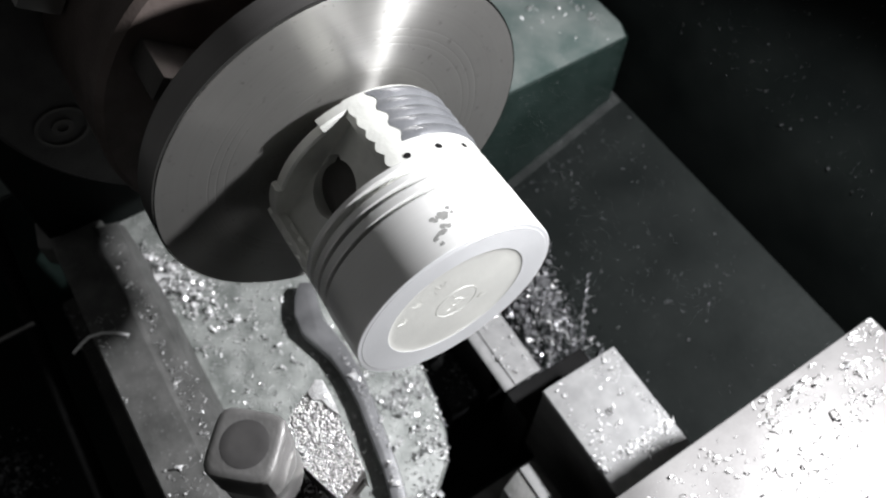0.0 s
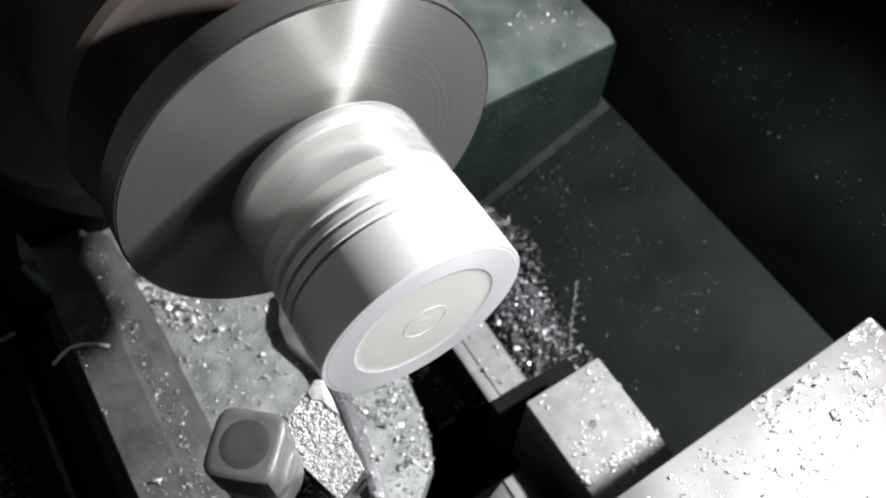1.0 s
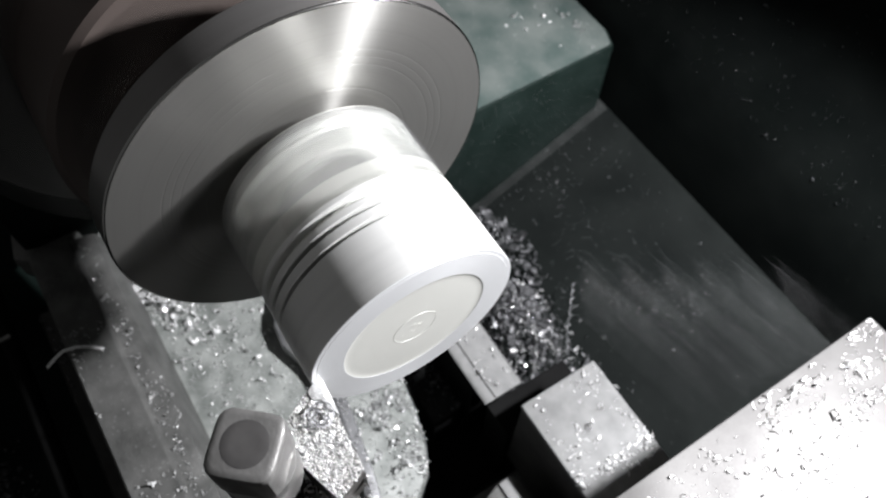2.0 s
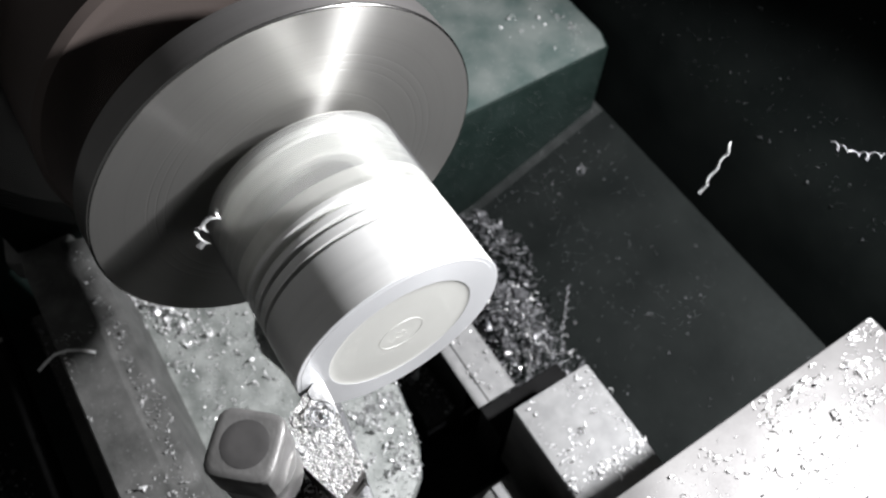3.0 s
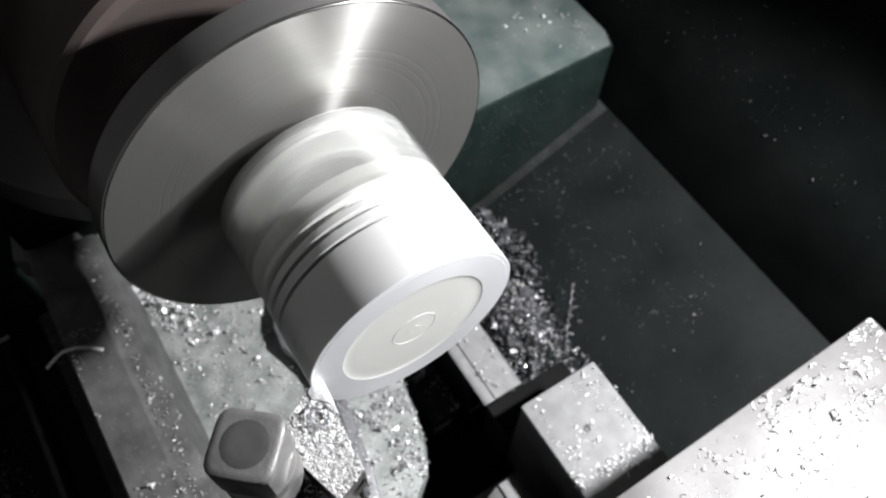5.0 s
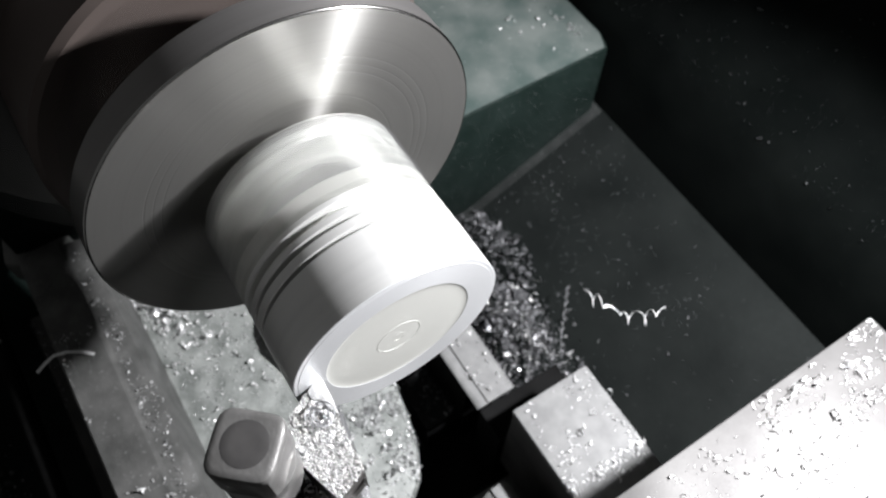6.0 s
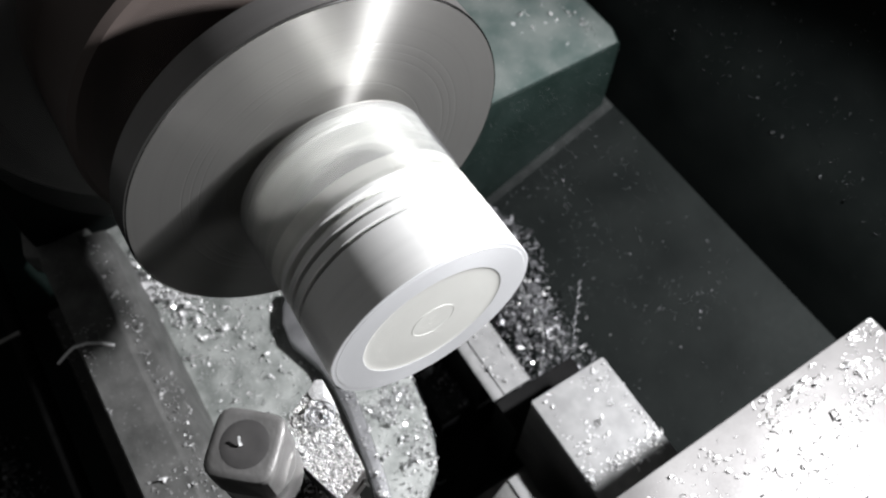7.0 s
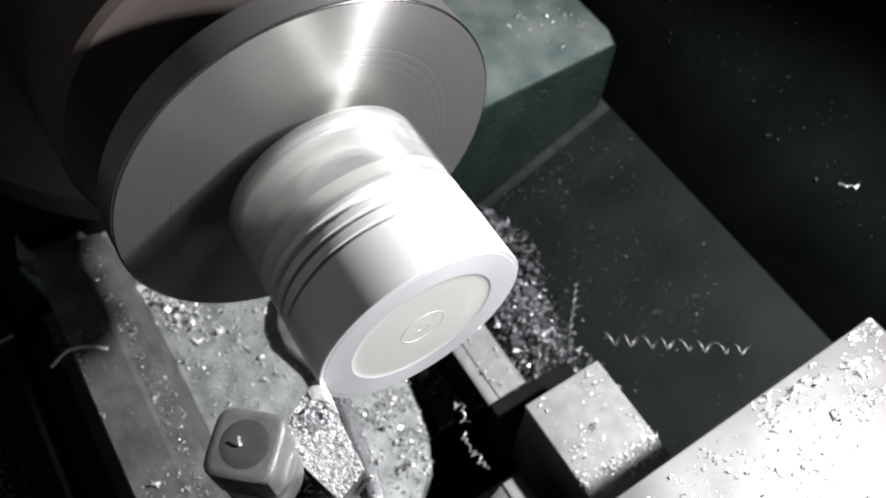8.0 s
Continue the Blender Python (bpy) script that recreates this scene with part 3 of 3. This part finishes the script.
# ---- chips lying about ----
def chip_heap(name, label, count, size, place, material, seed, curl=0.6, base=(0, 0, -10.3), tilt=0.6, slim=1.0):
    """Loose swarf: many small bent flakes and curls, joined; place(rng) gives the spot of each."""
    rng = random.Random(seed)
    verts, faces = [], []
    o = W(*base)
    for _ in range(count):
        spot = place(rng)
        if spot is None:
            continue
        s = size * math.exp(rng.gauss(0, 0.45))
        m = Euler((rng.gauss(0, tilt), rng.gauss(0, tilt), rng.uniform(0, 6.28))).to_matrix()
        k = rng.choice((2, 3, 3, 4, 6)) if rng.random() < curl else 1
        wide, bend, twist = slim * s * rng.uniform(0.25, 0.6), rng.uniform(0.5, 1.3), rng.uniform(-0.3, 0.3)
        p, ang, start = Vector((0, 0, 0)), rng.uniform(-0.5, 0.2), len(verts)
        low = 0
        pts = []
        for i in range(k + 1):
            off = Vector((0, wide / 2, twist * wide * i))
            pts += [m @ (p + off), m @ (p - off)]
            p = p + Vector((math.cos(ang), 0, math.sin(ang))) * s * 0.5
            ang += bend
        low = min(v.z for v in pts)
        for v in pts:
            verts.append(W(spot[0] + v.x, spot[1] + v.y, spot[2] + v.z - low * 0.8) - o)
        for i in range(k):
            a = start + 2 * i
            faces.append((a, a + 1, a + 3, a + 2))
    me = bpy.data.meshes.new(name)
    me.from_pydata(verts, [], faces)
    me.materials.append(material)
    ob = new(name, me)
    ob.location = o
    return tagged(ob, label, "metal chips", kind="stuff")


def over(x0, x1, y0, y1, z, lumps=0.0, clear=None):
    def place(r):
        for _ in range(20):
            x, y = r.uniform(x0, x1), r.uniform(y0, y1)
            if lumps and noise.noise((x * lumps, y * lumps, 1.7)) < r.uniform(-0.35, 0.55):
                continue
            if clear and not clear(x, y):
                continue
            return x, y, z(x, y) if callable(z) else z
        return None
    return place


def pile(cx, cy, sx, sy, z, h, angle=0.0):
    def place(r):
        a, b = r.gauss(0, 1), r.gauss(0, 1)
        c, s = math.cos(angle), math.sin(angle)
        return cx + a * sx * c - b * sy * s, cy + a * sx * s + b * sy * c, z + h * math.exp(-(a * a + b * b) / 2) * r.random()
    return place


chip_heap("web_chips", "fine bright aluminium chips scattered on the bed casting", 620, 0.045, over(-7.2, 0.0, -2.4, 1.0, -7.69, 1.2, lambda x, y: inside(x, y, web)), CHIP, 11, 0.7)
chip_heap("web_clump", "soft clumps of bright chips by the wrench", 1100, 0.042, over(-3.6, 0.0, -0.35, 1.0, -7.69, 2.2, lambda x, y: inside(x, y, web)), CHIP_MID, 31, 0.9)
chip_heap("web_dust", "dull fine chips on the bed casting", 5200, 0.028, over(-8.6, 0.0, -2.4, 1.0, -7.69, 0.0, lambda x, y: inside(x, y, web)), CHIP_MID, 12, 0.4)
chip_heap("web_heap", "small heap of curled bright chips on the bed casting", 420, 0.06, pile(-6.22, -2.11, 0.6, 0.22, -7.69, 0.3, 0.3), CHIP, 13, 0.9)
chip_heap("gap_chips", "heap of curled oily chips beside the bed gap", 1900, 0.068, pile(-2.75, 4.1, 0.95, 0.47, -10.2, 1.9, 0.1), CHIP_DULL, 14, 0.9)
chip_heap("gap_bright_chips", "bright curled chips on the heap", 110, 0.06, pile(-2.55, 4.2, 0.95, 0.5, -9.9, 1.8, 0.1), CHIP, 15, 0.9)
chip_heap("gap_drift", "curled oily chips drifted along the gap wall", 520, 0.06, pile(-4.69, 5.08, 0.75, 0.32, -10.2, 1.2, 0.1), CHIP_DULL, 59, 0.95)
chip_heap("gap_curls", "long stringy curls tangled in the oily heap", 110, 0.15, pile(-2.5, 4.2, 1.05, 0.55, -10.1, 2.0, 0.1), CHIP_MID, 53, 1.0, tilt=1.2, slim=0.18)
chip_heap("sump_chips", "oily chips on the casting beside the gap seat", 220, 0.05, over(-5, -1.55, 1.3, 1.9, -8.89, 0.7), CHIP_DULL, 56, 0.9)
chip_heap("tray_chips", "sparse fine chips in the tray", 150, 0.030, over(-6, 2, 3.6, 8.9, lambda x, y: tray_z(y) + 0.005, 0.6), CHIP_DULL, 16, 0.6)
chip_heap("tray_drift", "drift of fine oily chips in the tray", 650, 0.022, over(-6, -0.5, 4.6, 8.6, lambda x, y: tray_z(y) + 0.005, 0.9), CHIP_DULL, 35, 0.7)
chip_heap("foot_chips", "bright chips on the headstock foot", 13, 0.06, over(-8.3, -6.6, 6.6, 8.0, -6.436), CHIP, 17, 0.9)
chip_heap("foot_clump", "clump of chips at the corner of the headstock foot", 24, 0.05, pile(-6.95, 8.35, 0.42, 0.12, -6.436, 0.06, 0.1), CHIP_MID, 54, 0.9)


def guard_y(z):
    for (y0, z0), (y1, z1) in zip(GUARD[1:], GUARD[2:]):
        if z0 <= z <= z1:
            return y0 + (y1 - y0) * (z - z0) / (z1 - z0)
    return GUARD[1][0]


def on_guard(r):
    z = -5.8 + 4.6 * r.random() ** 1.3
    return r.uniform(-8.0, 1.5), guard_y(z) - 0.02, z


chip_heap("guard_chips", "tiny oily specks of swarf clinging to the splash guard", 900, 0.018, on_guard, CHIP_GRIMY, 55, 0.5)
chip_heap("ledge_chips", "grey oily chips along the rack rail", 160, 0.032, over(-6.5, 0.5, -4.16, -3.76, -6.975, 0.8), CHIP_DULL, 52, 0.7)
chip_heap("way_chips", "fine chips on the front way", 420, 0.030, over(-5.2, 0, -3.7, -2.6, lambda x, y: -5.79 if y < -2.96 else -5.90 - (y + 2.95) * 0.2, 0.9), CHIP, 18, 0.6)
chip_heap("back_way_chips", "bright chips on the back way", 150, 0.05, over(-0.15, 1.5, 2.1, 3.45, -5.735, 1.2), CHIP_PALE, 19, 1.0, slim=0.5)
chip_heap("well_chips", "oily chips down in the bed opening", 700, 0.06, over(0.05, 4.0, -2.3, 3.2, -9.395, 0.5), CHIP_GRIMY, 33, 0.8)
chip_heap("way_end_chips", "line of chips pushed up along the back way", 90, 0.045, over(1.18, 1.36, 2.05, 3.5, -5.735), CHIP_PALE, 34, 0.9)
chip_heap("rail_chips", "chips on the gap seat", 40, 0.05, over(-3, -0.9, 2.1, 2.65, -7.09), CHIP, 20, 0.7)
slide_chips = chip_heap("slide_chips", "bright curled chips strewn on the cross slide", 720, 0.040, over(2.02, 4.2, 0.4, 4.58, -1.998, 1.6), CHIP_PALE, 21, 1.0, (4, 0, -2), 0.5, 0.45)
slide_clumps = chip_heap("slide_clumps", "clumps of curled chips along the far edge of the cross slide", 150, 0.05, lambda r: (lambda c: (max(1.97, c[0] + r.gauss(0, 0.10)), min(4.55, c[1] + r.gauss(0, 0.16)), -1.998))(r.choice(((2.05, 4.4), (2.35, 4.0), (2.12, 2.85), (2.6, 3.7), (2.2, 3.3)))), CHIP_PALE, 57, 1.0, (4, 0, -2), 0.5, 0.45)
post_chips = chip_heap("post_chips", "wet chips packed beside the tool", 260, 0.05, over(0.40, 1.28, -2.0, -1.54, -0.41), CHIP, 22, 0.8, (2, -2, -2))


def curl(length, loops, radius, seed, wobble=0.12):
    rng = random.Random(seed)
    pts = []
    n = int(loops * 14)
    sway = rng.uniform(0, 6)
    for i in range(n + 1):
        u, a = i / n, 2 * math.pi * loops * i / n
        r = radius * (0.55 + 0.45 * math.sin(u * 9 + sway)) + 0.01 if wobble else radius
        pts.append((length * (u - 0.5) + 0.3 * radius * math.sin(a * 0.5), r * math.cos(a) + wobble * math.sin(u * 5 + sway), r * math.sin(a) + wobble * math.cos(u * 4)))
    return pts


# a long strand standing in the heap by the gap, and the coil on the tool
strand = part("chip_strand", ribbon([(-2.70 + 1.10 * i / 60 + 0.035 * math.cos(i * 0.9), 5.70 - 0.92 * i / 60 + 0.035 * math.sin(i * 0.9), -9.25 - 0.55 * i / 60 + 0.08 * math.sin(i * 0.12)) for i in range(61)], 0.02),
              CHIP_DULL, label="long twisted aluminium chip standing in the heap", base=(-2, 5.2, -10.2))
tagged(strand, category="metal chip")
coil = part("chip_coil", ribbon([(0.30 + (0.028 + 0.00135 * i + 0.008 * math.sin(i * 1.7)) * math.cos(i * 0.36), -1.50 + (0.028 + 0.00155 * i) * math.sin(i * 0.36), 0.048 + 0.0005 * i + 0.012 * math.sin(i * 0.9)) for i in range(66)], 0.013), CHIP_DULL,
            label="tightly coiled fresh chip lying on the tool", base=(0.30, -1.50, 0.048))
tagged(coil, category="metal chip")

part("lead_screw", extrude(ellipse_arc(-4.75, -7.0, 0.16, 0.16, 0, 337.5, 15), along, -12, 14), BLACK, bed, "dark round lead screw in front of the bed")
chip_heap("front_chips", "dim heap of oily chips in front of the bed", 260, 0.06, pile(-5.3, -6.8, 0.5, 0.3, -10.29, 0.4), CHIP_DULL, 58, 0.9)
hook = part("bent_chip", ribbon([(-4.81, -4.09, -5.80), (-4.85, -3.91, -5.72), (-4.87, -3.75, -5.66), (-4.83, -3.56, -5.66), (-4.73, -3.35, -5.70), (-4.63, -3.20, -5.78)], 0.05),
            CHIP, label="pale bent chip hanging over the front way", base=(-4.9, -3.7, -5.8))
tagged(hook, category="metal chip")
rod = part("feed_rod", extrude(ellipse_arc(0, 0, 0.045, 0.045, 0, 330, 11), lambda u, v, w: (-6.18 + 0.02 * w + u, -4.66 - w, -6.55 + v), -0.05, 3.0), BOLT, bed, "thin worn rod in front of the bed")

# loose curls that the cut throws off the tool post
FLIERS = []
for length, loops, radius, seed in ((1.3, 3, 0.02, 1), (1.7, 6, 0.13, 2), (1.25, 6, 0.10, 3), (0.035, 0.4, 0.010, 4), (0.95, 5.5, 0.075, 5), (0.45, 3, 0.045, 6), (0.10, 6, 0.045, 7),
                                    (0.75, 5, 0.045, 8), (0.85, 5, 0.10, 9), (0.55, 6, 0.06, 10), (0.6, 5, 0.07, 11), (0.75, 7, 0.055, 12), (1.8, 8, 0.06, 13), (0.30, 2, 0.02, 14), (0.5, 3, 0.08, 15), (0.7, 6, 0.07, 16), (0.25, 3, 0.06, 17), (0.3, 2, 0.02, 18), (2.9, 12, 0.48, 19), (0.5, 1.5, 0.22, 20), (1.0, 2.5, 0.35, 21)):
    flier = part("flying_chip", ribbon([(2.2 + x, -2.3 + y, 0.8 + z) for x, y, z in curl(length, loops, radius, seed, {1: 0.03, 8: 0.03, 4: 0.01, 5: 0.0, 6: 0.05, 7: 0.02, 10: 0.02, 11: 0.03, 12: 0.02, 13: 0.0, 14: 0.01, 15: 0.06, 16: 0.03, 17: 0.02, 18: 0.01, 19: 0.0}.get(seed, 0.12))], 0.018), CHIP_GRIMY if seed in (13, 19) else CHIP_DULL if seed in (8, 14, 17, 18) else CHIP_MID,
                 label="long curled bright aluminium chip thrown off the cut", base=(2.2, -2.3, 0.8))
    FLIERS.append(tagged(flier, category="metal chip", group="chips thrown off the cut"))


wrench_chips = chip_heap("wrench_chips", "beads of bright chips along the wrench handle", 150, 0.045,
                         lambda r: (lambda i, u: (path[i][0] + (path[i + 1][0] - path[i][0]) * u + r.gauss(0, 0.03), path[i][1] + (path[i + 1][1] - path[i][1]) * u + r.gauss(0.02, 0.05), -7.298))(r.randrange(5, 11), r.random()), CHIP, 41, 0.9)
chip_heap("groove_chips", "chips caught along the groove of the front way", 170, 0.03, lambda r: (r.uniform(-6.9, -1.2), r.gauss(-2.84, 0.07), -5.91), CHIP_MID, 42, 0.9)
tool_chips = chip_heap("tool_chips", "fine wet glittering chips caked on the tool", 700, 0.008, over(0.05, 0.94, -1.82, -1.37, 0.03, 0, lambda x, y: inside(x, y, shape)), CHIP, 43, 0.5, (0.5, -1.6, -0.4), 0.9)


# ---- what moves ----
def motions():
    for ob in (slide, post, tool, slide_chips, slide_clumps, post_chips, tool_chips):
        home = ob.location.copy()
        walk(ob, [(t, Matrix.Translation(home + Vector((e * U, s * U, 0)))) for t, s, e in FEED])
    # each curl lies on the post, is flung past the work and lands behind the slide
    flights = ((3.0, (-1.39, 6.66, -4.00), (10, 0, 115)), (4.5, (0.68, 5.52, -3.0), (15, -10, 68)), (6.0, (0.04, 3.32, -3.0), (20, 10, 62)), (7.5, (-3.24, 6.62, -5.00), (20, 0, 85)), (3.0, (-1.15, -1.02, 1.00), (15, 10, 130)), (6.5, (-0.35, -0.57, 1.25), (20, 30, 60)),
               (3.0, (0.45, 5.84, -0.94), (20, 10, 60)), (4.5, (-0.79, 0.78, -6.01), (20, 30, 5)), (6.5, (-1.26, 1.26, -6.25), (10, 10, 45)), (6.5, (-0.63, 0.75, -6.14), (30, 10, 30)), (6.5, (0.24, 1.46, -5.74), (10, 20, 40)),
               (8.0, (0.84, 3.13, -2.56), (20, 0, 53)), (8.0, (0.64, 5.39, -1.14), (10, 10, 70)), (8.0, (-0.84, 1.24, -6.42), (20, 40, 10)), (8.0, (-0.13, 1.04, -6.25), (40, 20, 5)), (3.0, (-1.90, 4.02, -2.73), (20, 60, 80)), (7.5, (-1.68, -1.71, 0.3), (10, 10, 10)), (1.85, (0.16, 3.68, -2.62), (10, 0, 52)), (2.6, (-0.37, -1.17, -0.42), (20, 20, 60)), (2.6, (-0.19, 0.96, -4.54), (20, 30, 10)))
    for k, (flier, (when, there, turned_to)) in enumerate(zip(FLIERS[:3] + FLIERS[4:], flights)):
        big = max(0.0, flier.dimensions.x / U - 1.8)      # a large curl lies further back on the post
        home = Vector((2.2 + 1.0 * big, -2.3 - 0.3 * big, 0.8 + 0.3 * big))
        rows = []
        for t, s, e in FEED:
            if t <= when - 0.4:
                rows.append((t, Matrix.Translation(W(home.x + e, home.y + s, home.z))))
        there, land = Vector(there), Vector((4.2 + 0.4 * k, 8.0, tray_z(8.0) + 0.12))
        if there.z < -4.0 and there.y < 2.0:      # falls on into the bed opening
            land = Vector((there.x + 0.5, 0.6, -9.25 if there.x > -0.7 else -10.1))
        start = home + Vector((0, 0.4, 0))
        rows.append((when - 0.3, Matrix.Translation(W(*start))))
        rows.append((when - 0.2, Matrix.Translation(W(*(start.lerp(there, 0.55) + Vector((0, 0, 0.3))))) @ pose(0, 0, 0, turned_to[0] * 0.5, turned_to[1] * 0.5, turned_to[2] * 0.6)))
        glide = (land - start).normalized() * (0.14 if when < 7 else 0.08)
        for d in (-0.1, 0.0, 0.1):
            rows.append((when + d, Matrix.Translation(W(*(there + glide * (d * 10)))) @ pose(0, 0, 0, turned_to[0] + 60 * d, turned_to[1], turned_to[2] + 40 * d)))
        rows.append((when + 0.25, Matrix.Translation(W(*(there.lerp(land, 0.5) + Vector((0, 0, 0.8))))) @ pose(0, 0, 0, turned_to[0] + 30, turned_to[1], turned_to[2] + 15)))
        rows.append((when + 0.4, Matrix.Translation(W(*land)) @ pose(0, 0, 0, turned_to[0] + 60, turned_to[1], turned_to[2] + 30)))
        rows.append((8.0, Matrix.Translation(W(*land)) @ pose(0, 0, 0, turned_to[0] + 60, turned_to[1], turned_to[2] + 30)))
        walk(flier, [row for row in rows[:-1] if row[0] <= 8.0] + ([rows[-1]] if when < 7.55 else []))
    # one small chip comes to lie on the bolt head
    rows = [(t, Matrix.Translation(W(2.2 + e, -2.3 + s, 0.68))) for t, s, e in FEED if t <= 6.2]
    rows.append((6.3, Matrix.Translation(W(1.3, -1.75, 1.3)) @ pose(0, 0, 0, 30, 10, 20)))
    rows += [(t, Matrix.Translation(W(0.47 + e, -2.10 + s, 0.924)) @ pose(0, 0, 0, 20, 5, 35)) for t, s, e in FEED if t >= 6.4]
    walk(FLIERS[3], rows)
    # a fresh chip coils up on the tool once the cut has begun
    rows = [(t, Matrix.Translation(W(2.3 + e, -2.2 + s, 0.66))) for t, s, e in FEED if t <= 0.9]
    rows += [(t, Matrix.Translation(W(0.30 + e, -1.50 + s, 0.048))) for t, s, e in FEED if t >= 1.5]
    walk(coil, rows)
    # the spindle starts after a third of a second and reaches 435 turns a minute
    angle, turns = 0.0, []
    for k in range(242):
        t = k / FPS
        turns.append((t, angle))
        angle -= 87.0 * min(max((t - 0.30) / 0.10, 0.0), 1.0)
    for ob in (chuck, fixture, piston):
        home = ob.location.copy()
        walk(ob, [(t, Matrix.Translation(home) @ pose(0, 0, 0, a, 0, 0)) for t, a in turns])


motions()
